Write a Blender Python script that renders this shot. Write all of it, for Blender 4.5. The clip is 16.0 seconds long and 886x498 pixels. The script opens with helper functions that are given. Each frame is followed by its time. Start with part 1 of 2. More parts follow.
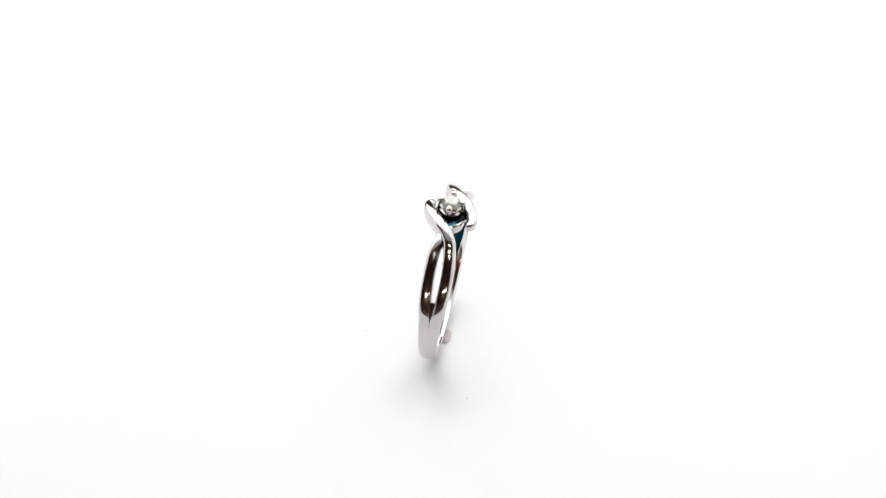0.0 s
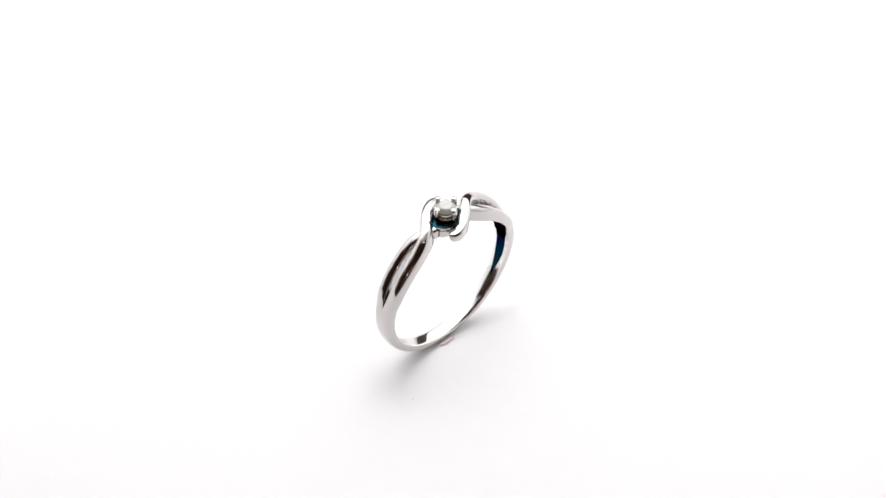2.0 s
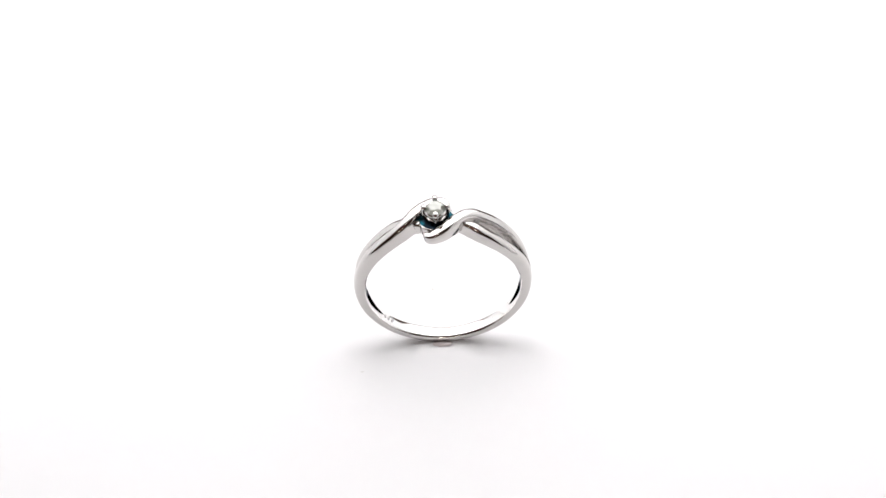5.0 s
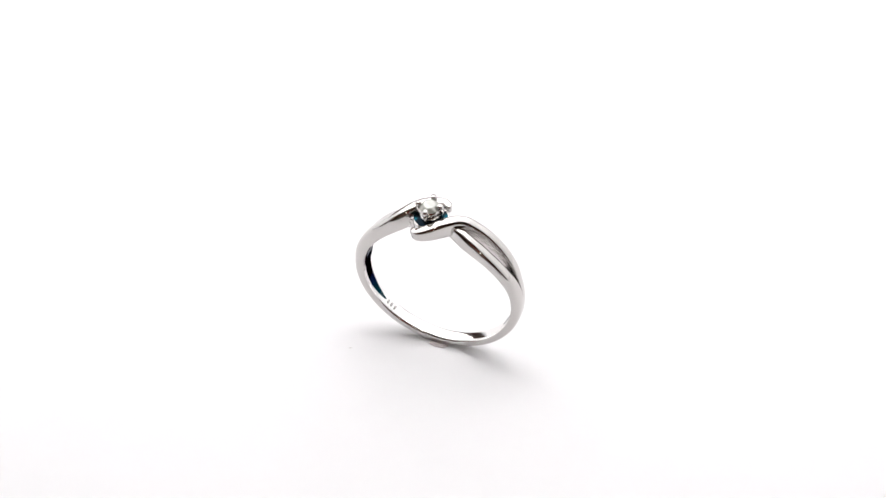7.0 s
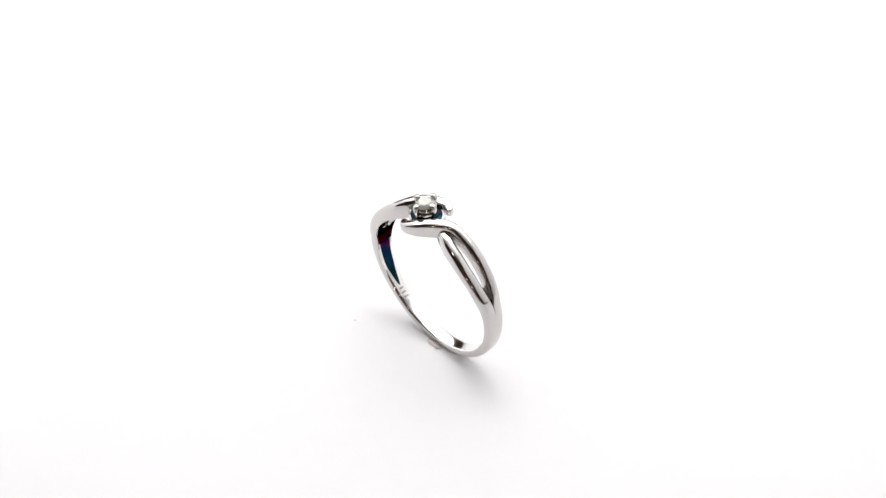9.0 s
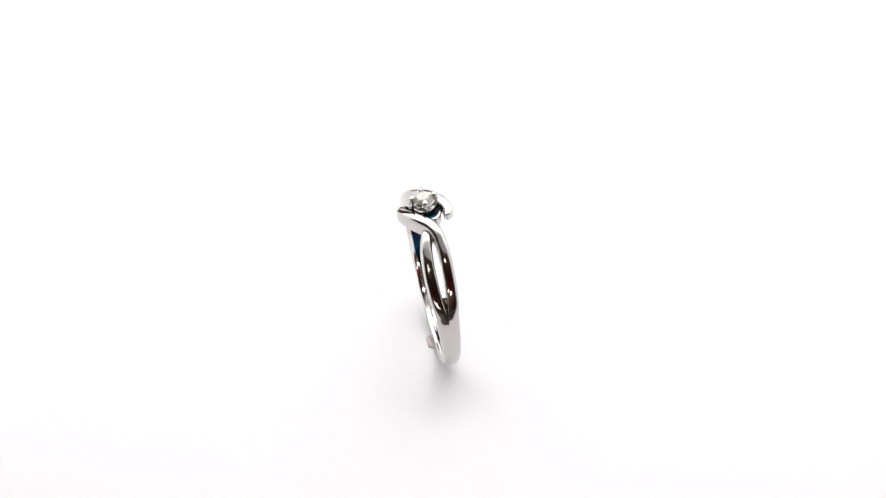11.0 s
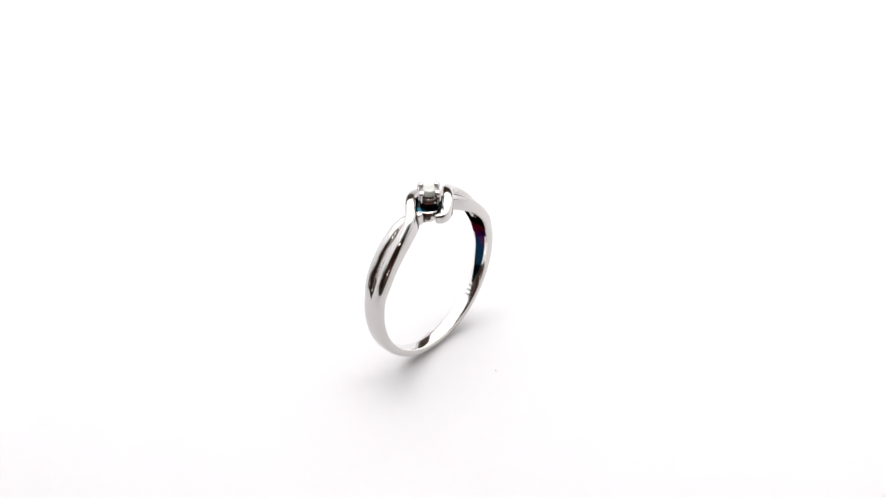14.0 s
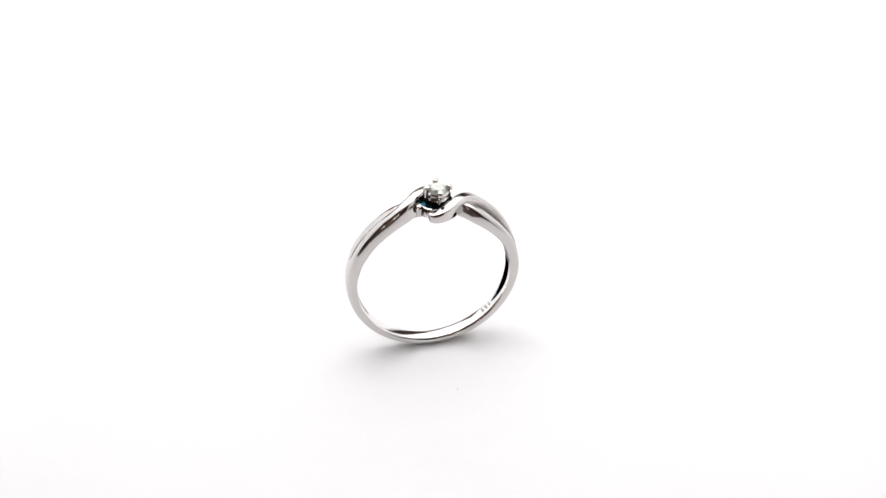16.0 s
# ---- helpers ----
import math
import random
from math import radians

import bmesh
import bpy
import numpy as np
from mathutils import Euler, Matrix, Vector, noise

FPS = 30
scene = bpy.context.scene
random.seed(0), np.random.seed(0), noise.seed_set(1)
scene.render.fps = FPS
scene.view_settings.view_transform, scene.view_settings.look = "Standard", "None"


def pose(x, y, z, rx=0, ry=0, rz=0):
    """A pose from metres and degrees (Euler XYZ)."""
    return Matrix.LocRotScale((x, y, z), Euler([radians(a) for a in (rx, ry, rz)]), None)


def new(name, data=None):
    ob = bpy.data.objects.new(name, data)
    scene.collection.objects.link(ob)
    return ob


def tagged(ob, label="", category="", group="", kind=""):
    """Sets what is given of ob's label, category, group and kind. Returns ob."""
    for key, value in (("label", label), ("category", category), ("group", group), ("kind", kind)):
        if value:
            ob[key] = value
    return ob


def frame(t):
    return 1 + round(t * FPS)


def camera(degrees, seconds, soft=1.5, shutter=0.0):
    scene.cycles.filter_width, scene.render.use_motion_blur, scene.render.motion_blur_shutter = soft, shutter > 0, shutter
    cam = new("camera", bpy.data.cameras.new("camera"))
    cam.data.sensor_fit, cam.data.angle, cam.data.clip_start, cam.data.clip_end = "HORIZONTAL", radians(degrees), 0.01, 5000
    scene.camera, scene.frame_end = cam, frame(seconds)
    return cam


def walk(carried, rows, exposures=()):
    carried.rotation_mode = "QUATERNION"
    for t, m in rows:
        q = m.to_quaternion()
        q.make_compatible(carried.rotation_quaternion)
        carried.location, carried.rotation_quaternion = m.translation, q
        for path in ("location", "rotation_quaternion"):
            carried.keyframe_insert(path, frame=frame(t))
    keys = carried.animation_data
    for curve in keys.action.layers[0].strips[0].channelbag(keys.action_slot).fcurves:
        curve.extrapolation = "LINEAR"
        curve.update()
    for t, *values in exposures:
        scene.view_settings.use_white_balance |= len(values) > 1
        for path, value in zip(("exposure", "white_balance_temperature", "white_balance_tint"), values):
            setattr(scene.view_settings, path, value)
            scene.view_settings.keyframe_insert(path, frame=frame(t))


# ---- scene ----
cam = camera(24.29, 16.0, soft=1.45)
EYE = pose(0.00057, -0.17657, 0.17085, 48.430, 0.000, 0)
walk(cam, [(0.0, EYE), (16.0, EYE)])

# ---- light and air: a dim workroom around a white photo tent ----
MM = 0.001
scene.view_settings.exposure = -0.13
world = bpy.data.worlds.new("world")
scene.world = world
world.use_nodes = True
world.node_tree.nodes["Background"].inputs[0].default_value = (0.03, 0.024, 0.021, 1)
world.node_tree.nodes["Background"].inputs[1].default_value = 1.0
# roof, side and back fabric emit light themselves, in place of lamps behind them
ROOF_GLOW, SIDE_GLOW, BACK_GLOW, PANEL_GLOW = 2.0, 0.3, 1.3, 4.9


# ---- materials ----
def material(name, colour, rough=0.5, metal=0.0, glow=0.0, glow_colour=None, grain=0.0, scale=400.0, bump=0.0, detail=4, **more):
    """A Principled material with fine two-scale variation of colour, roughness and relief."""
    m = bpy.data.materials.new(name)
    m.use_nodes = True
    nt = m.node_tree
    b = nt.nodes["Principled BSDF"]
    b.inputs["Metallic"].default_value = metal
    b.inputs["Roughness"].default_value = rough
    b.inputs["Base Color"].default_value = (*colour, 1)
    if glow:
        b.inputs["Emission Color"].default_value = (*(glow_colour or colour), 1)
        b.inputs["Emission Strength"].default_value = glow
    for key, value in more.items():
        b.inputs[key.replace("_", " ")].default_value = value
    if grain or bump:
        co = nt.nodes.new("ShaderNodeTexCoord")
        fine, wide = nt.nodes.new("ShaderNodeTexNoise"), nt.nodes.new("ShaderNodeTexNoise")
        fine.inputs["Scale"].default_value, wide.inputs["Scale"].default_value = scale, scale / 9
        fine.inputs["Detail"].default_value = detail
        both = nt.nodes.new("ShaderNodeMath")
        both.operation = "MULTIPLY_ADD"
        both.inputs[1].default_value = 0.5
        nt.links.new(co.outputs["Object"], fine.inputs["Vector"])
        nt.links.new(co.outputs["Object"], wide.inputs["Vector"])
        nt.links.new(fine.outputs["Fac"], both.inputs[0])
        half = nt.nodes.new("ShaderNodeMath")
        half.operation = "MULTIPLY"
        half.inputs[1].default_value = 0.5
        nt.links.new(wide.outputs["Fac"], half.inputs[0])
        nt.links.new(half.outputs[0], both.inputs[2])
        if grain:
            ramp = nt.nodes.new("ShaderNodeMapRange")
            ramp.inputs["To Min"].default_value, ramp.inputs["To Max"].default_value = 1 - grain, 1 + grain
            mix = nt.nodes.new("ShaderNodeVectorMath")
            mix.operation = "SCALE"
            mix.inputs[0].default_value = colour
            nt.links.new(both.outputs[0], ramp.inputs["Value"])
            nt.links.new(ramp.outputs[0], mix.inputs["Scale"])
            nt.links.new(mix.outputs[0], b.inputs["Base Color"])
        if bump:
            bm_node = nt.nodes.new("ShaderNodeBump")
            bm_node.inputs["Strength"].default_value = 1.0
            bm_node.inputs["Distance"].default_value = bump
            nt.links.new(both.outputs[0], bm_node.inputs["Height"])
            nt.links.new(bm_node.outputs[0], b.inputs["Normal"])
    return m


SILVER = material("polished_silver", (0.60, 0.582, 0.566), 0.075, 1.0, grain=0.05, scale=900, bump=0.000017, detail=1.5)
# worn and lighter copy of the silver: bright inner reflections put into its colour
LIT_WORN_SILVER = material("lit_worn_inner_silver", (0.84, 0.825, 0.81), 0.12, 1.0, grain=0.07, scale=1100, bump=0.000016, detail=1.5)
CAST = material("rough_cast_silver", (0.62, 0.60, 0.585), 0.2, 1.0, grain=0.4, scale=3600, bump=0.00015, detail=2)
ENGRAVED = material("worn_stamp", (0.52, 0.51, 0.50), 0.22, 1.0, grain=0.1, scale=2500)


def polish_streaks(m, depth):
    """Faint lengthwise streaks of polishing that run round the hoop, laid over the metal's own grain."""
    nt = m.node_tree
    co, sep, turn_of, place = nt.nodes.new("ShaderNodeTexCoord"), nt.nodes.new("ShaderNodeSeparateXYZ"), nt.nodes.new("ShaderNodeMath"), nt.nodes.new("ShaderNodeCombineXYZ")
    turn_of.operation = "ARCTAN2"
    streak, scale_y, ridge = nt.nodes.new("ShaderNodeTexNoise"), nt.nodes.new("ShaderNodeMath"), nt.nodes.new("ShaderNodeBump")
    scale_y.operation = "MULTIPLY"
    scale_y.inputs[1].default_value = 4200.0
    scale_t = nt.nodes.new("ShaderNodeMath")
    scale_t.operation = "MULTIPLY"
    scale_t.inputs[1].default_value = 5.0
    streak.inputs["Scale"].default_value, streak.inputs["Detail"].default_value = 1.0, 2.0
    ridge.inputs["Strength"].default_value, ridge.inputs["Distance"].default_value = 1.0, depth
    nt.links.new(co.outputs["Object"], sep.inputs[0])
    nt.links.new(sep.outputs["X"], turn_of.inputs[0])
    nt.links.new(sep.outputs["Z"], turn_of.inputs[1])
    nt.links.new(turn_of.outputs[0], scale_t.inputs[0])
    nt.links.new(sep.outputs["Y"], scale_y.inputs[0])
    nt.links.new(scale_t.outputs[0], place.inputs[0])
    nt.links.new(scale_y.outputs[0], place.inputs[1])
    nt.links.new(place.outputs[0], streak.inputs["Vector"])
    nt.links.new(streak.outputs["Fac"], ridge.inputs["Height"])
    shader = nt.nodes["Principled BSDF"]
    nt.links.new(shader.inputs["Normal"].links[0].from_socket, ridge.inputs["Normal"])
    nt.links.new(ridge.outputs[0], shader.inputs["Normal"])


polish_streaks(SILVER, 0.000016)


def shoulder_tint():
    """Dark tinted metal: violet high on the shoulders, blue, then teal where it ends; clouded by noise."""
    m = material("violet_blue_metal", (0.02, 0.05, 0.09), 0.14, 1.0, Specular_Tint=(0.06, 0.07, 0.10, 1))
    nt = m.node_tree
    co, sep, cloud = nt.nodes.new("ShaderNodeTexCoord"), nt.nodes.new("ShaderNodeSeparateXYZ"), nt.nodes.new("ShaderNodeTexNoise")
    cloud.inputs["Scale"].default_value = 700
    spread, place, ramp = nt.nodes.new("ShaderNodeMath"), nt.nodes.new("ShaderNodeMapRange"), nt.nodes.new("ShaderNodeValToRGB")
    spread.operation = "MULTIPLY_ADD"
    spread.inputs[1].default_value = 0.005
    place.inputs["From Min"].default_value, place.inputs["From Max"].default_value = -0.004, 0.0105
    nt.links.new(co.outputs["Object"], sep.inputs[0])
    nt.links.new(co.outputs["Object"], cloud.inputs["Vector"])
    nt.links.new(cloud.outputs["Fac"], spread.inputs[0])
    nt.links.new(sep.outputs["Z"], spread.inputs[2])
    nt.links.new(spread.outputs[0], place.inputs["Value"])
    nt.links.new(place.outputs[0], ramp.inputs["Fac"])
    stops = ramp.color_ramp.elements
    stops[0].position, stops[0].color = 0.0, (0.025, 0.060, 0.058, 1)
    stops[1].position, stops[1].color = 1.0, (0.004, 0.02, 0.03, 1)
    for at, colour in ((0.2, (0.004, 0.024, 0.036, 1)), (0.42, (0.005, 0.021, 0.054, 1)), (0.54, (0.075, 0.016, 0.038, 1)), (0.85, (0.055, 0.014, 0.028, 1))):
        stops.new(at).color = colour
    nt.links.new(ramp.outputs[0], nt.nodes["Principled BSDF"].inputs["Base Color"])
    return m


def shaded_teal():
    """Recess shade put into the colour: black mid-floor, bare teal towards the two shoulders, broken up by noise."""
    m = material("shaded_teal", (0.01, 0.013, 0.017), 0.2, 1.0)
    nt = m.node_tree
    co, sep, cloud = nt.nodes.new("ShaderNodeTexCoord"), nt.nodes.new("ShaderNodeSeparateXYZ"), nt.nodes.new("ShaderNodeTexNoise")
    cloud.inputs["Scale"].default_value = 1500
    out, spread, ramp = nt.nodes.new("ShaderNodeMath"), nt.nodes.new("ShaderNodeMath"), nt.nodes.new("ShaderNodeValToRGB")
    out.operation, spread.operation = "ABSOLUTE", "MULTIPLY_ADD"
    scaled = nt.nodes.new("ShaderNodeMath")
    scaled.operation = "MULTIPLY"
    scaled.inputs[1].default_value = 410.0
    spread.inputs[1].default_value = 0.5
    nt.links.new(co.outputs["Object"], sep.inputs[0])
    nt.links.new(co.outputs["Object"], cloud.inputs["Vector"])
    nt.links.new(sep.outputs["X"], out.inputs[0])
    nt.links.new(out.outputs[0], scaled.inputs[0])
    nt.links.new(cloud.outputs["Fac"], spread.inputs[0])
    nt.links.new(scaled.outputs[0], spread.inputs[2])
    nt.links.new(spread.outputs[0], ramp.inputs["Fac"])
    stops = ramp.color_ramp.elements
    stops[0].position, stops[0].color = 0.84, (0.005, 0.009, 0.013, 1)
    stops[1].position, stops[1].color = 1.0, (0.008, 0.066, 0.09, 1)
    nt.links.new(ramp.outputs[0], nt.nodes["Principled BSDF"].inputs["Base Color"])
    return m


SHOULDER_TINT = shoulder_tint()
SHADED_TEAL = shaded_teal()
GEM = material("cloudy_diamond", (0.50, 0.51, 0.45), 0.02, grain=0.5, scale=1500, IOR=2.4, Transmission_Weight=0.3)
PAPER = material("white_matt_board", (0.72, 0.71, 0.715), 0.6, grain=0.012, scale=900, bump=0.000004)
SHEET = material("white_paper", (0.72, 0.71, 0.715), 0.7, grain=0.012, scale=300, bump=0.000006)
WAX = material("grey_wax", (0.52, 0.46, 0.46), 0.6, grain=0.15, scale=1500, bump=0.00003)
SPECK = material("grey_dust", (0.6, 0.58, 0.56), 0.9, grain=0.2, scale=2000)
FABRIC = material("tent_fabric", (0.80, 0.80, 0.80), 0.9, grain=0.02, scale=250, bump=0.00002)
FABRIC_ROOF = material("glowing_roof_fabric", (0.80, 0.80, 0.80), 0.9, glow=ROOF_GLOW, glow_colour=(1, 0.99, 1), grain=0.02, scale=250)
FABRIC_SIDE = material("glowing_side_fabric", (0.80, 0.80, 0.80), 0.9, glow=SIDE_GLOW, glow_colour=(1, 0.99, 1), grain=0.02, scale=250)
FABRIC_BACK = material("glowing_back_fabric", (0.80, 0.80, 0.80), 0.9, glow=BACK_GLOW, glow_colour=(1, 0.99, 1), grain=0.02, scale=250)


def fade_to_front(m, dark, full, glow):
    """The roof fabric glows by itself, for lamps not built, less towards the tent's mouth."""
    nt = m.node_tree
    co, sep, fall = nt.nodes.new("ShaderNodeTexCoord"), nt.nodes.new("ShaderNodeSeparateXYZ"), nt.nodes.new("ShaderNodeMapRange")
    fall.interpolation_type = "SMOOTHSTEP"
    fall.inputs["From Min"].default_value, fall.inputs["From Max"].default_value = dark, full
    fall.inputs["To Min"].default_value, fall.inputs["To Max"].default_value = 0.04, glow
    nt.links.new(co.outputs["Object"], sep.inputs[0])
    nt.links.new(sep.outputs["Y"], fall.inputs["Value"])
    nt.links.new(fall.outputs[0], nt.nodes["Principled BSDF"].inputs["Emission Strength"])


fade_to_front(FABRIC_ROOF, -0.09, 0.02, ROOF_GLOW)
PANEL = material("lamp_diffuser", (0.9, 0.9, 0.9), 0.5, glow=PANEL_GLOW, glow_colour=(1, 0.99, 0.99))
BLACK = material("black_plastic", (0.02, 0.02, 0.02), 0.4, grain=0.1, scale=300)
BROWN = material("dark_brown_wall", (0.26, 0.15, 0.115), 0.8, grain=0.25, scale=12)
BENCH = material("dark_bench_top", (0.045, 0.030, 0.025), 0.5, grain=0.3, scale=40)
RED = material("red_panel", (0.30, 0.012, 0.015), 0.85, grain=0.2, scale=30)
BULB = material("bulb_glass", (1, 0.95, 0.85), 0.4, glow=20.0)


# ---- building helpers ----
def part(name, bm, mat, parent=None, label=""):
    me = bpy.data.meshes.new(name)
    bmesh.ops.recalc_face_normals(bm, faces=bm.faces)
    bm.to_mesh(me)
    bm.free()
    me.materials.append(mat)
    ob = new(name, me)
    if parent:
        ob.parent = parent
    return tagged(ob, label)


def smooth_by(ob, degrees=38):
    ob.data.shade_smooth()
    ob.data.set_sharp_from_angle(angle=radians(degrees))
    return ob


def box(x0, x1, y0, y1, z0, z1, bevel=0.0):
    bm = bmesh.new()
    bmesh.ops.create_cube(bm, size=1, matrix=Matrix.LocRotScale(((x0 + x1) / 2, (y0 + y1) / 2, (z0 + z1) / 2), None, (x1 - x0, y1 - y0, z1 - z0)))
    if bevel:
        bmesh.ops.bevel(bm, geom=bm.edges[:], offset=bevel, segments=3, profile=0.5, affect="EDGES")
    return bm


def lathe(profile, n=32, at=(0, 0, 0)):
    """A turned solid from (radius, height) pairs, closed on the axis."""
    bm = bmesh.new()
    loops = []
    for r, z in profile:
        if r < 1e-9:
            loops.append([bm.verts.new((at[0], at[1], at[2] + z))])
        else:
            loops.append([bm.verts.new((at[0] + r * math.cos(2 * math.pi * i / n), at[1] + r * math.sin(2 * math.pi * i / n), at[2] + z)) for i in range(n)])
    for a, b in zip(loops, loops[1:]):
        for i in range(n):
            j = (i + 1) % n
            if len(a) == 1 and len(b) > 1:
                bm.faces.new((a[0], b[j], b[i]))
            elif len(b) == 1 and len(a) > 1:
                bm.faces.new((a[i], a[j], b[0]))
            elif len(a) > 1:
                bm.faces.new((a[i], a[j], b[j], b[i]))
    return bm


def spline(rows, steps):
    """Catmull-Rom through rows of numbers."""
    k = [np.array(r, float) for r in rows]
    k = [2 * k[0] - k[1], *k, 2 * k[-1] - k[-2]]
    out = []
    for a, b, c, d in zip(k, k[1:], k[2:], k[3:]):
        for u in np.arange(steps) / steps:
            out.append(0.5 * (2 * b + (c - a) * u + (2 * a - 5 * b + 4 * c - d) * u * u + (3 * b - a - 3 * c + d) * u ** 3))
    return out + [k[-2]]


def loft(loops, cap0=True, cap1=True):
    bm = bmesh.new()
    vs = [[bm.verts.new(p) for p in loop] for loop in loops]
    n = len(vs[0])
    for a, b in zip(vs, vs[1:]):
        for i in range(n):
            bm.faces.new((a[i], a[(i + 1) % n], b[(i + 1) % n], b[i]))
    if cap0:
        bm.faces.new(vs[0][::-1])
    if cap1:
        bm.faces.new(vs[-1])
    return bm


# ---- the ring: lengths in millimetres about the centre of its hoop, x across, y along the finger, z to the stone ----
HOOP = 10.0
OVAL = 1.03
SAG = 0.22
LEAN, ROLL = 5.10, -4.3
SEAT = (0.507, -0.911)
CROWN_Y, CROWN_UP = 0.32, 0.62


def drift(angle):
    """How far the hoop lies beside the plane of its centre, more at the crown."""
    return 0.13 + 0.17 * max(0.0, math.cos(radians(angle))) ** 6


def oval(p):
    """The hoop is a little wider than it is high, and its foot sags a little."""
    sag = SAG * max(0.0, -p.z / HOOP) ** 2
    return Vector((p.x * OVAL, p.y, p.z - sag))


def dome(u):
    """The rounded back of a band, 0 at the crest, 1 down at the sides."""
    return 1 - (1 - min(1, abs(u)) ** 2.8) ** (1 / 2.8)


def band_width(angle):
    return float(np.interp(abs(angle), (78, 84, 90, 100, 125, 180), (2.55, 2.5, 2.4, 2.25, 1.95, 1.68)))


def band_height(angle):
    return float(np.interp(abs(angle), (78, 84, 100, 140, 180), (1.32, 1.30, 1.22, 1.02, 0.92)))


def shank():
    loops = []
    for angle in np.linspace(90, 270, 121):
        a = angle if angle <= 180 else 360 - angle
        w, h = band_width(a), band_height(a)
        sec = [(u * w / 2, -0.46 * h * dome(u)) for u in np.sin(np.linspace(-math.pi / 2, math.pi / 2, 25))]
        edge = [(0.0, 0.36), (0.03, 0.22), (0.1, 0.1), (0.22, 0.03), (0.36, 0.0)]
        sec += [(w / 2 - p, -h + q) for p, q in edge] + [(-w / 2 + p, -h + q) for p, q in edge[::-1]]
        up = Vector((math.sin(radians(angle)), 0, math.cos(radians(angle))))
        loops.append([(oval(up * (HOOP + b)) + Vector((0, s + drift(angle), 0))) * MM for s, b in sec])
    return loft(loops, False, False)


# the crests of the two strands of a shoulder: angle from the stone, sideways place, radius
UPPER = [(90, 0.6, 10.0), (84, 0.625, 10.0), (78, 0.67, 10.0), (72, 0.82, 10.02), (66, 0.92, 10.06), (55, 1.03, 10.2),
         (45, 1.07, 10.36), (36, 1.02, 10.53), (29, 0.88, 10.7), (23, 0.66, 10.94), (17, 0.06, 11.08), (12, -0.8, 11.08),
         (8, -1.46, 10.96), (4, -2.04, 10.72), (0, -2.42, 10.48), (-3, -2.58, 10.32), (-5, -2.54, 10.22), (-6.7, -2.3, 10.18), (-7.8, -1.95, 10.18)]
LOWER = [(90, -0.6, 10.0), (84, -0.625, 9.98), (78, -0.67, 9.92), (72, -0.8, 9.9), (66, -0.91, 9.82), (55, -1.0, 9.74),
         (45, -1.02, 9.75), (36, -0.97, 9.88), (29, -0.86, 10.02), (23, -0.58, 10.14), (17, -0.2, 10.16), (12, 0.08, 10.1), (8.5, 0.2, 10.04), (5, 0.3, 9.95), (2, 0.34, 9.86)]


def strand_width(a, upper):
    if upper:
        return float(np.interp(a, (-7.8, -5.2, -2, 4, 12, 23, 36, 66, 90), (0.9, 1.06, 1.2, 1.32, 1.4, 1.36, 1.36, 1.36, 1.3)))
    return float(np.interp(a, (2, 8, 12, 23, 36, 66, 90), (1.2, 1.3, 1.3, 1.32, 1.36, 1.36, 1.3)))


def strand_foot(a, upper):
    """The radius of the finger side of a strand."""
    if upper:
        return float(np.interp(a, (-8, -3, 3, 11, 20, 36, 66, 90), (9.0, 8.95, 8.9, 8.86, 8.82, 8.72, 8.66, 8.74)))
    return float(np.interp(a, (2, 8, 17, 30, 42, 55, 66, 90), (8.9, 8.62, 8.4, 8.3, 8.34, 8.48, 8.62, 8.74)))


def parted(a):
    """0 where a strand is still half of the band, 1 where it stands alone."""
    return float(np.interp(a, (66, 72, 78, 84), (1.0, 0.55, 0.1, 0.0)))


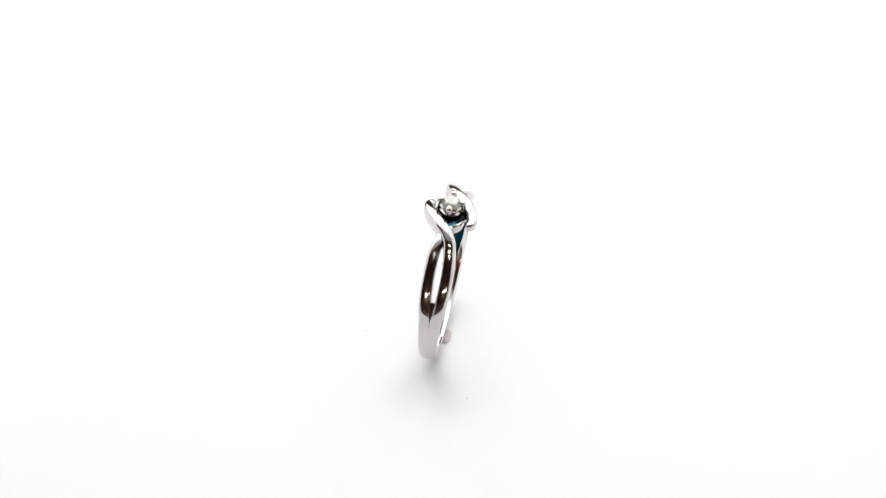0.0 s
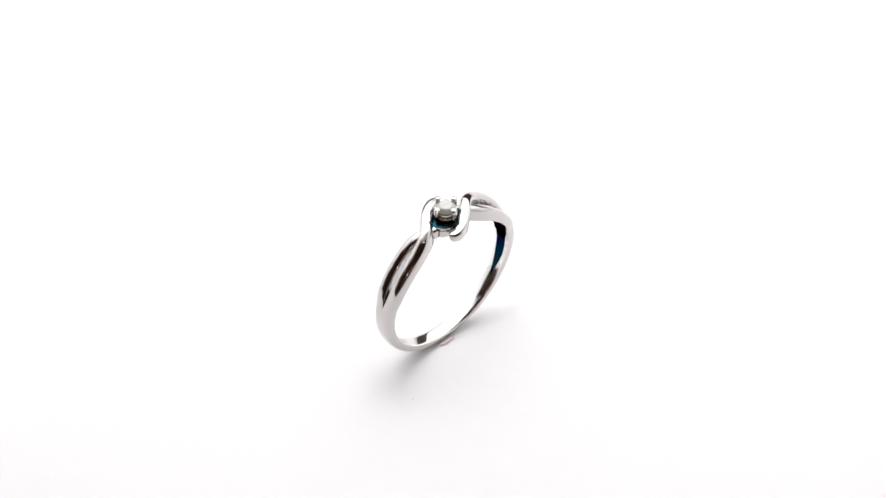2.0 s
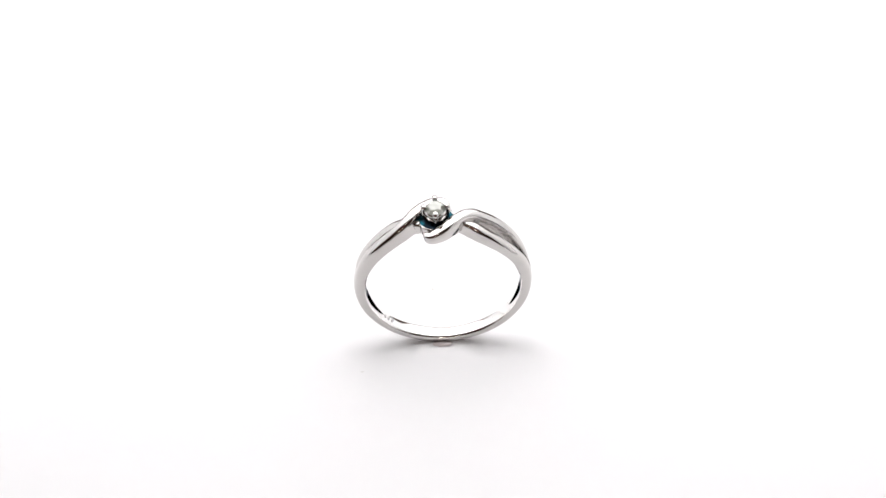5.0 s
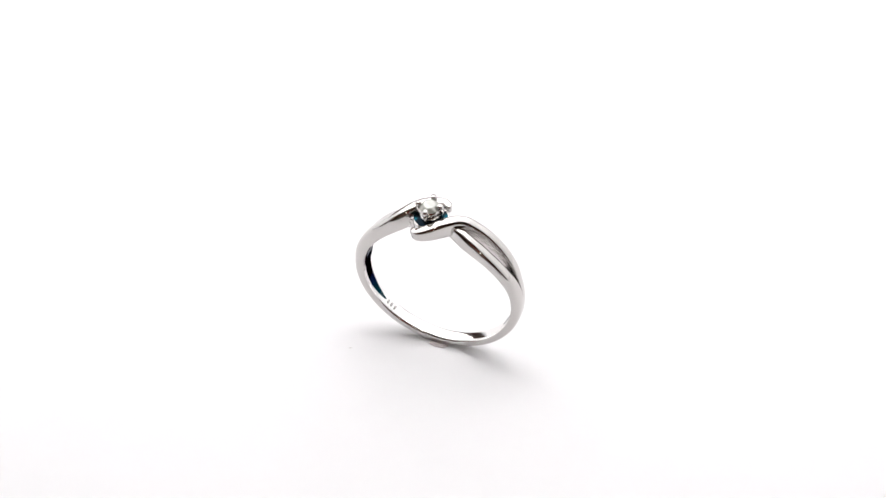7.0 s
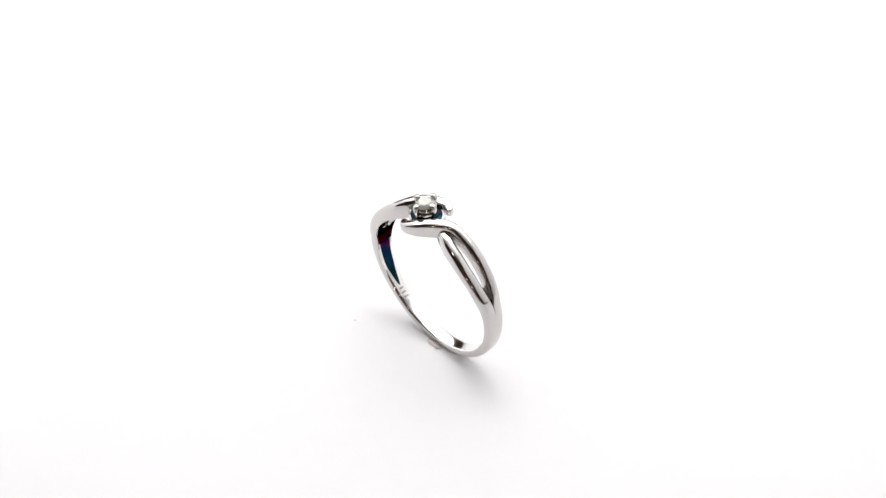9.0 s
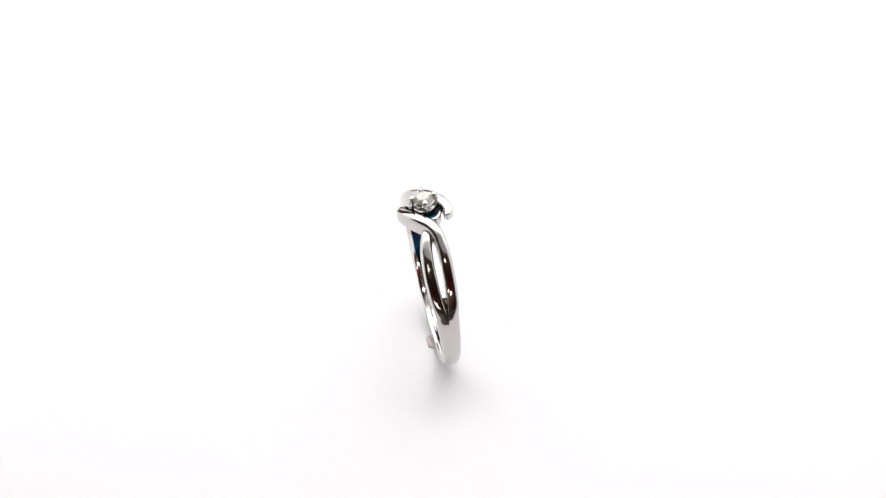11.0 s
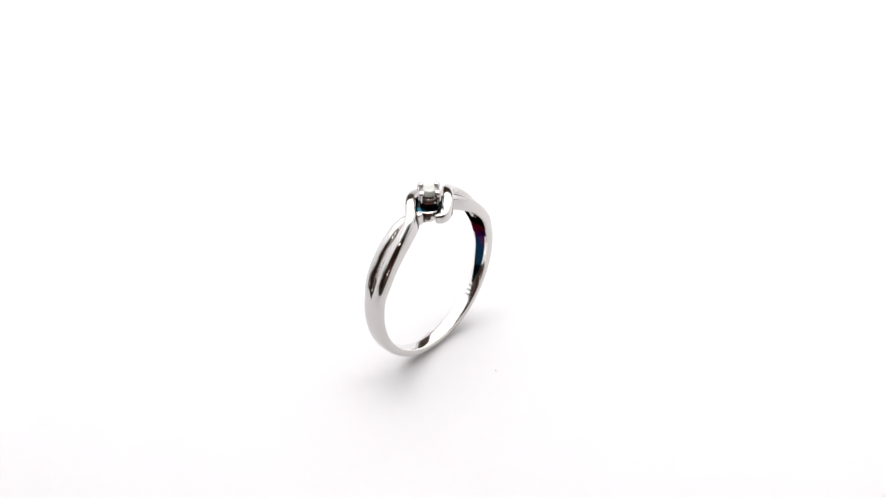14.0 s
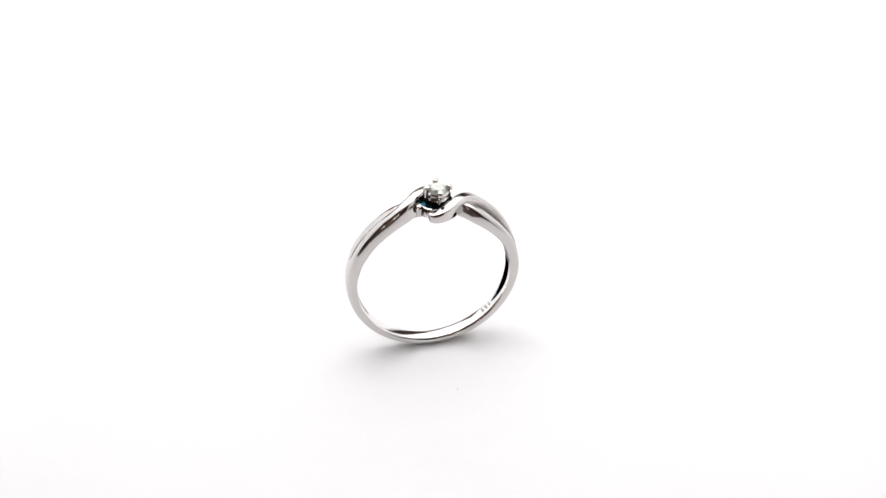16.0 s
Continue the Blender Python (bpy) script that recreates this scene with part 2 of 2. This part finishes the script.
def strand(upper, turn):
    """One strand of a split shoulder, swept along its crest; turn: 0 or 180 degrees about the stone. The upper one ends in a rounded hook."""
    rows, seam = spline(UPPER if upper else LOWER, 10), 1 if upper else -1
    crest, ups = [], []
    if turn and upper:
        rows = [(a, y, r - 0.12 * math.exp(-((a - 34) / 18) ** 2)) for a, y, r in rows]
    for a, y, r in rows:
        up = Vector((math.sin(radians(a)), 0, math.cos(radians(a))))
        ups.append(up)
        crest.append(up * r + Vector((0, y, 0)))
    loops = []
    count = len(rows)
    for i, (a, y, r) in enumerate(rows):
        w, h, m = strand_width(a, upper), r - strand_foot(a, upper), parted(a)
        along = (crest[min(i + 1, count - 1)] - crest[max(i - 1, 0)]).normalized()
        side = along.cross(ups[i]).normalized()
        if side.y < 0 and a > 60:
            side = -side
        elif a <= 60 and side.dot(before) < 0:
            side = -side
        before = side
        wide = side.lerp(Vector((0, 1, 0)), 1 - m).normalized()
        bw, bh = band_width(a), band_height(a)
        slope = float(np.interp(a, (20, 36), (0.0, 1.0)))
        sec = []
        for s in 0.5 - 0.5 * np.cos(np.linspace(0, math.pi, 21)):
            half = (s * bw / 2 - bw / 4, -0.46 * bh * dome(s))
            lean = 0.24 * slope if s > 0.5 else -0.14 * slope
            full = (w / 2 * (2 * s - 1), -(0.34 + lean) * h * dome(2 * s - 1))
            sec.append((half[0] * (1 - m) + full[0] * m, half[1] * (1 - m) + full[1] * m))
        e0, e1, hh = sec[0][0], sec[-1][0], bh * (1 - m) + h * m
        edge = [(0.0, 0.36), (0.03, 0.22), (0.1, 0.1), (0.22, 0.03), (0.36, 0.0)]
        k1, k0 = 1 - 0.25 * m, 0.03 + 0.72 * m
        sec += [(e1 - p * k1, -hh + q * k1) for p, q in edge] + [(e0 + p * k0, -hh + q * k0) for p, q in edge[::-1]]
        draft = 0.06 * m * float(np.interp(a, (24, 36), (0.0, 1.0)))
        sec[-5:] = [(p - draft, q) for p, q in sec[-5:]]
        end = 1.0
        if upper:
            left = sum((crest[j + 1] - crest[j]).length for j in range(i, count - 1)) / 0.6
            end = math.sqrt(max(0.004, 1 - max(0, 1 - left) ** 2))
        mid = -hh / 2
        loop = []
        for s, b in sec:
            p = crest[i] + wide * (s * seam * end) + ups[i] * (mid + (b - mid) * (0.5 + 0.5 * end))
            if turn:
                p = Vector((-p.x, -p.y, p.z))
            loop.append((oval(p) + Vector((0, drift(a), 0))) * MM)
        loops.append(loop)
    return loft(loops, cap0=False)


def rough_sides(ob, crest):
    """The wall of a strand that faces the split is left rough from the casting."""
    ob.data.materials.append(CAST)
    angles = [row[0] for row in spline(crest, 10)]
    for face in ob.data.polygons:
        loop, side = divmod(face.index, 31)
        if loop < len(angles) - 1 and 22 < angles[loop] < 74 and (side >= 29 or side <= 1):
            face.material_index = 1
    return ob


def flipped(bm):
    for v in bm.verts:
        v.co.x = -v.co.x
    return bm


def web():
    """The sloping floor between the strands, down in the fork of a shoulder."""
    loops = []
    for angle in np.linspace(86, 66, 16):
        up = Vector((math.sin(radians(angle)), 0, math.cos(radians(angle))))
        top, half = HOOP - 0.05 - max(0, 84 - angle) * 0.062, 0.18 + 0.035 * max(0, 84 - angle) * 0.8
        loops.append([(oval(up * r) + Vector((0, y + drift(angle), 0))) * MM for y, r in ((-half, top), (0, top - 0.06), (half, top), (half, 8.74), (-half, 8.74))])
    return loft(loops)


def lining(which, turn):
    """The dark tinted skin on the finger side of a shoulder: a strip under a strand, or under the whole band."""
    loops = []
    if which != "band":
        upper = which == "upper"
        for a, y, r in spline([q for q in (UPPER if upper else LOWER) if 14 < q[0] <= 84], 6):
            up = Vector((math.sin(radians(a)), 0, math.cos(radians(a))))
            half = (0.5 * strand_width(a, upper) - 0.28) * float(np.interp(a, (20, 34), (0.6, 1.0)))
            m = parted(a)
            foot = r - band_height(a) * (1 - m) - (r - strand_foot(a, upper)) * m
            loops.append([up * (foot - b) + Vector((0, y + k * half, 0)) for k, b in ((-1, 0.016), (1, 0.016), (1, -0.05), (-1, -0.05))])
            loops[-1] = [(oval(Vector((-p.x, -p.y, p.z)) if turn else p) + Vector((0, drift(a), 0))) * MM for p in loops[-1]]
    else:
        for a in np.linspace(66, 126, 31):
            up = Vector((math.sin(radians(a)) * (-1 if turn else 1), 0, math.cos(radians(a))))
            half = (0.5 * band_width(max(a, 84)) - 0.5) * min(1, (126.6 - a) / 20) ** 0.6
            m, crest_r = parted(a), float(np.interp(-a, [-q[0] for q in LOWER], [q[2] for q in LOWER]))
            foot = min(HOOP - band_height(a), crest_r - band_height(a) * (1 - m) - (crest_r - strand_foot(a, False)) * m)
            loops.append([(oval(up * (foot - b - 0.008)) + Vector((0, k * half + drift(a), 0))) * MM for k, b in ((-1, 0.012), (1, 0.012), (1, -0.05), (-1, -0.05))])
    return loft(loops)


def gem():
    """A small cut stone: table, two rows of crown facets, girdle and pavilion."""
    bm = bmesh.new()
    rows = [(0.70, 11.40, 8, 0.5), (0.92, 11.25, 8, 0.0), (1.16, 10.92, 16, 0.0), (1.16, 10.84, 16, 0.0)]
    loops = [[bm.verts.new((r * math.cos(2 * math.pi * (i + off) / n), r * math.sin(2 * math.pi * (i + off) / n) + CROWN_Y, z)) for i in range(n)] for r, z, n, off in rows]
    tip = bm.verts.new((0, CROWN_Y, 9.95))
    bm.faces.new(loops[0])
    for i in range(8):
        a, b, c = loops[0], loops[1], loops[2]
        bm.faces.new((a[i], b[i], b[(i + 1) % 8]))
        bm.faces.new((a[i - 1], b[i], a[i]))
        bm.faces.new((b[i], c[2 * i], c[2 * i + 1]))
        bm.faces.new((b[i], c[2 * i + 1], b[(i + 1) % 8]))
        bm.faces.new((b[(i + 1) % 8], c[2 * i + 1], c[(2 * i + 2) % 16]))
    for i in range(16):
        j = (i + 1) % 16
        bm.faces.new((loops[2][i], loops[3][i], loops[3][j], loops[2][j]))
        bm.faces.new((loops[3][i], tip, loops[3][j]))
    bmesh.ops.translate(bm, vec=(0, 0, CROWN_UP), verts=bm.verts)
    bmesh.ops.scale(bm, vec=(MM, MM, MM), verts=bm.verts)
    return bm


def prong(angle):
    """A bent claw: a tapered post with a rounded bead over the girdle."""
    c, s = math.cos(radians(angle)), math.sin(radians(angle))
    rows = spline([(1.0, 8.7, 0.30), (1.2, 9.6, 0.26), (1.34, 10.3, 0.27), (1.40, 10.75, 0.30), (1.36, 11.1, 0.36), (1.30, 11.34, 0.37), (1.23, 11.5, 0.24), (1.19, 11.57, 0.05)], 4)
    loops = []
    for out, z, r in rows:
        loops.append([Vector((c * (out + r * math.cos(q)) - s * r * math.sin(q), s * (out + r * math.cos(q)) + c * r * math.sin(q) + CROWN_Y, z + CROWN_UP)) * MM for q in np.linspace(0, 2 * math.pi, 14, endpoint=False)])
    return loft(loops)


def gallery():
    """The solid drum under the stone, arched below to the curve of the hoop, that joins the two hooks."""
    def rim(k, z=None):
        out = []
        for q in np.linspace(0, 2 * math.pi, 40, endpoint=False):
            c, n = math.cos(q), math.sin(q)
            x = 2.0 * k * math.copysign(abs(c) ** 0.7, c)
            y = 1.72 * k * math.copysign(abs(n) ** 0.7, n)
            out.append(Vector((x, y + CROWN_Y, z if z else math.sqrt(8.8 ** 2 - x * x) + (1 - k) * -0.1)) * MM)
        return out
    low = [p + Vector((0, 0, 0.12 * MM)) for p in rim(1.0)]
    return loft([rim(0.5), rim(0.93), low, rim(1.0, 9.86), rim(0.96, 9.95), rim(0.5, 9.95)])


def build_ring():
    ring = tagged(new("ring"), "polished silver bypass ring with one cloudy stone, upright on white board", "ring")
    hoop = smooth_by(part("shank", shank(), SILVER, ring))
    hoop.data.materials.append(LIT_WORN_SILVER)
    for face in hoop.data.polygons:
        inward = -Vector((face.center.x, 0, face.center.z)).normalized()
        face.material_index = 1 if face.normal.dot(inward) > 0.75 else 0
    for turn in (0, 180):
        rough_sides(smooth_by(part("hooked_strand", strand(True, turn), SILVER, ring, "polished silver strand that crosses over and hooks round the stone")), UPPER)
        rough_sides(smooth_by(part("lower_strand", strand(False, turn), SILVER, ring, "polished silver strand that runs beneath to the stone")), LOWER)
        smooth_by(part("web", web() if not turn else flipped(web()), SILVER, ring))
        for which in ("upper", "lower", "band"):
            smooth_by(part("lining", lining(which, turn), SHOULDER_TINT, ring, "dark blue and violet skin inside the shoulder"))
    smooth_by(part("gallery", gallery(), SILVER, ring), 50)
    # dark disc laid over the silver drum; the crown's shade is in its colour
    floor_disc = lathe([(0, 0.05), (1.84, 0.05), (1.92, 0.0), (1.84, -0.08), (0, -0.08)], 40, (0, CROWN_Y, 9.97))
    bmesh.ops.scale(floor_disc, vec=(MM * 1.03, MM * 0.9, MM), verts=floor_disc.verts)
    smooth_by(part("gallery_floor", floor_disc, SHADED_TEAL, ring, "floor round the stone cup, painted dark with shade, teal at ends"))
    setting = smooth_by(part("setting", lathe([(0, 8.8), (0.8, 8.8), (0.85, 9.6), (0.92, 10.15), (1.08, 10.28), (1.22, 10.46), (1.26, 10.6), (1.2, 10.74), (1.04, 10.82), (1.06, 10.92), (1.2, 11.02), (1.28, 11.16), (1.3, 11.3), (1.26, 11.44), (1.18, 11.54), (1.08, 11.52), (0.98, 11.36), (0.7, 10.8), (0, 10.2)], 32, (0, CROWN_Y, 0)), SILVER, ring, "round silver cup under the stone"), 35)
    setting.data.transform(Matrix.Scale(MM, 4))
    for angle in (0, 90, 180, 270):
        smooth_by(part("prong", prong(angle), SILVER, setting), 60)
    part("gem", gem(), GEM, setting, "cloudy off-white cut stone")
    # worn stamp inside the hoop
    for i in range(3):
        a = radians(231 - 3.6 * i)
        ob = part("stamp_mark", box(-0.11 * MM, 0.11 * MM, -0.24 * MM, 0.24 * MM, -0.01 * MM, 0.01 * MM), ENGRAVED, ring, "small worn stamp bar")
        ob.location = Vector((math.sin(a) * (HOOP - 1.09) * OVAL, 0.12, math.cos(a) * (HOOP - 1.09))) * MM
        ob.rotation_euler = (0, a, 0)
    return ring


# ---- setting: board, sheet, tent, room ----
def build_setting():
    tagged(part("backdrop", box(-0.25, 0.25, -0.062, 0.295, -0.0012, -0.0006), SHEET), "white paper sheet under and behind the turntable", "backdrop", kind="structure")
    tagged(part("base_board", box(-0.25, 0.25, -0.06, 0.295, -0.012, -0.0012), SHEET), "white board that carries the paper sheet", "board", kind="structure")
    tagged(part("bench_top", box(-1.0, 1.0, -0.9, 0.6, -0.045, -0.012, 0.003), BENCH), "dark wooden bench top under the photo tent", "bench", kind="structure")
    # unseen walls, sized and gapped to shape the light and reflections on the ring
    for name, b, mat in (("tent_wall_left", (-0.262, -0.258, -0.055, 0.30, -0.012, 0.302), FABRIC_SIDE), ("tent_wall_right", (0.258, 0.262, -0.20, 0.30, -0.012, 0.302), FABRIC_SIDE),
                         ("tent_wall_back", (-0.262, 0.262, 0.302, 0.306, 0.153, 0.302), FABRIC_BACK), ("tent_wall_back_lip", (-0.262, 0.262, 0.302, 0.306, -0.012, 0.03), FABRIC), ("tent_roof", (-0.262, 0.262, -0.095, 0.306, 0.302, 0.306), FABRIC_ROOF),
                         # flap added out of view for a grey step in the ring's reflections
                         ("added_tent_flap", (-0.262, 0.262, -0.15, -0.097, 0.302, 0.306), FABRIC)):
        tagged(part(name, box(*b), mat), "white diffusing fabric of a small tent, added out of view", "tent wall", kind="structure")
    tagged(part("lamp_panel", box(-0.09, 0.09, 0.0, 0.12, 0.293, 0.3018, 0.001), PANEL), "white glowing lamp panel under the tent roof", "lamp", kind="structure")
    for name, b in (("wall_north", (-1.6, 1.6, 1.2, 1.25, -0.9, 1.6)), ("wall_south", (-1.6, 1.6, -1.75, -1.7, -0.9, 1.6)), ("wall_west", (-1.65, -1.6, -1.75, 1.25, -0.9, 1.6)),
                    ("wall_east", (1.6, 1.65, -1.75, 1.25, -0.9, 1.6)), ("floor", (-1.65, 1.65, -1.75, 1.25, -0.95, -0.9)), ("ceiling", (-1.65, 1.65, -1.75, 1.25, 1.6, 1.65))):
        tagged(part(name, box(*b), BROWN), "plain dark brown workroom surface", "wall", kind="structure")
    # added out of view to put a red spot in the silver's reflections
    tagged(part("curtain", box(-0.15, 0.45, -1.69, -1.66, 0.55, 1.25, 0.008), RED), "plain red panel, added unseen for a red spot in reflections", "curtain", kind="structure")
    for x, y, z in ((-0.05, -0.88, 1.15), (-0.3, -1.5, 0.45), (0.2, -1.5, 0.42)):
        lamp = tagged(part("room_lamp", box(x - 0.004, x + 0.004, y - 0.004, y + 0.004, z + 0.045, 1.6), BLACK), "small warm bulb on a black cord from the ceiling", "lamp", kind="structure")
        smooth_by(part("bulb", lathe([(0, -0.05), (0.03, -0.042), (0.046, 0), (0.03, 0.042), (0, 0.05)], 16, (x, y, z)), BULB, lamp, "glowing bulb"), 60)


def build_turntable():
    table = tagged(new("turntable"), "flat round white matt board that turns under the ring", "turntable")
    r = 0.056
    smooth_by(part("disc", lathe([(0, 0), (r - 0.0004, 0), (r, -0.0001), (r, -0.0005), (0, -0.0005)], 128), PAPER, table))
    for angle, dist, length, turn in ((-150, 10.5, 0.4, 20), (92, 8.7, 0.42, 80)):
        c, s = math.cos(radians(angle)), math.sin(radians(angle))
        bm = lathe([(0, 0.00004), (0.00012, 0.00003), (0.00018, 0)], 8)
        bmesh.ops.scale(bm, vec=(length / 0.36, 0.6, 1), verts=bm.verts)
        ob = part("speck", bm, SPECK, table, "tiny grey dust speck")
        ob.location, ob.rotation_euler = (c * dist * MM, s * dist * MM, 0), (0, 0, radians(turn))
    return table


def build_wax():
    """The small lump of wax that keeps the ring upright."""
    bm = bmesh.new()
    bmesh.ops.create_icosphere(bm, subdivisions=4, radius=1)
    for v in bm.verts:
        k = 1 + 0.3 * noise.noise(v.co * 1.9) + 0.2 * noise.noise(v.co * 4.5)
        v.co = Vector((v.co.x * 1.1 * k, v.co.y * 0.42 * k, max(-0.2, v.co.z) * 0.09 * k)) * MM
    return tagged(smooth_by(part("wax_dab", bm, WAX), 80), "small lump of greyish wax under the foot of the ring", "wax")


build_setting()
turntable = build_turntable()
wax = build_wax()
ring = build_ring()

# turn of the table every half second, degrees
TURN = [78.9, 70.2, 61.4, 52.6, 44.0, 35.9, 28.55, 21.75, 15.0, 8.5, 2.35, -3.45, -9.06, -15.02, -21.24, -27.69, -34.28, -40.82, -47.55, -54.67, -62.11, -69.86, -77.89, -86.22, -94.77, -103.38, -112.18, -121.33, -130.59, -139.81, -148.95, -157.88, -166.75]


def motions():
    tilt = pose(0, 0, 0, LEAN, 0, 0) @ pose(0, 0, 0, 0, ROLL, 0)
    height = ((HOOP + SAG) * math.cos(radians(LEAN)) + 0.95 * math.sin(radians(LEAN))) * MM
    at = lambda q: pose(0, 0, 0, 0, 0, q)
    walk(turntable, [(i / 2, at(q)) for i, q in enumerate(TURN)])
    walk(wax, [(i / 2, at(q) @ pose(SEAT[0] * MM, (SEAT[1] - 0.1) * MM, 0.0001)) for i, q in enumerate(TURN)])
    walk(ring, [(i / 2, at(q) @ pose(SEAT[0] * MM, SEAT[1] * MM, height) @ tilt) for i, q in enumerate(TURN)])


motions()
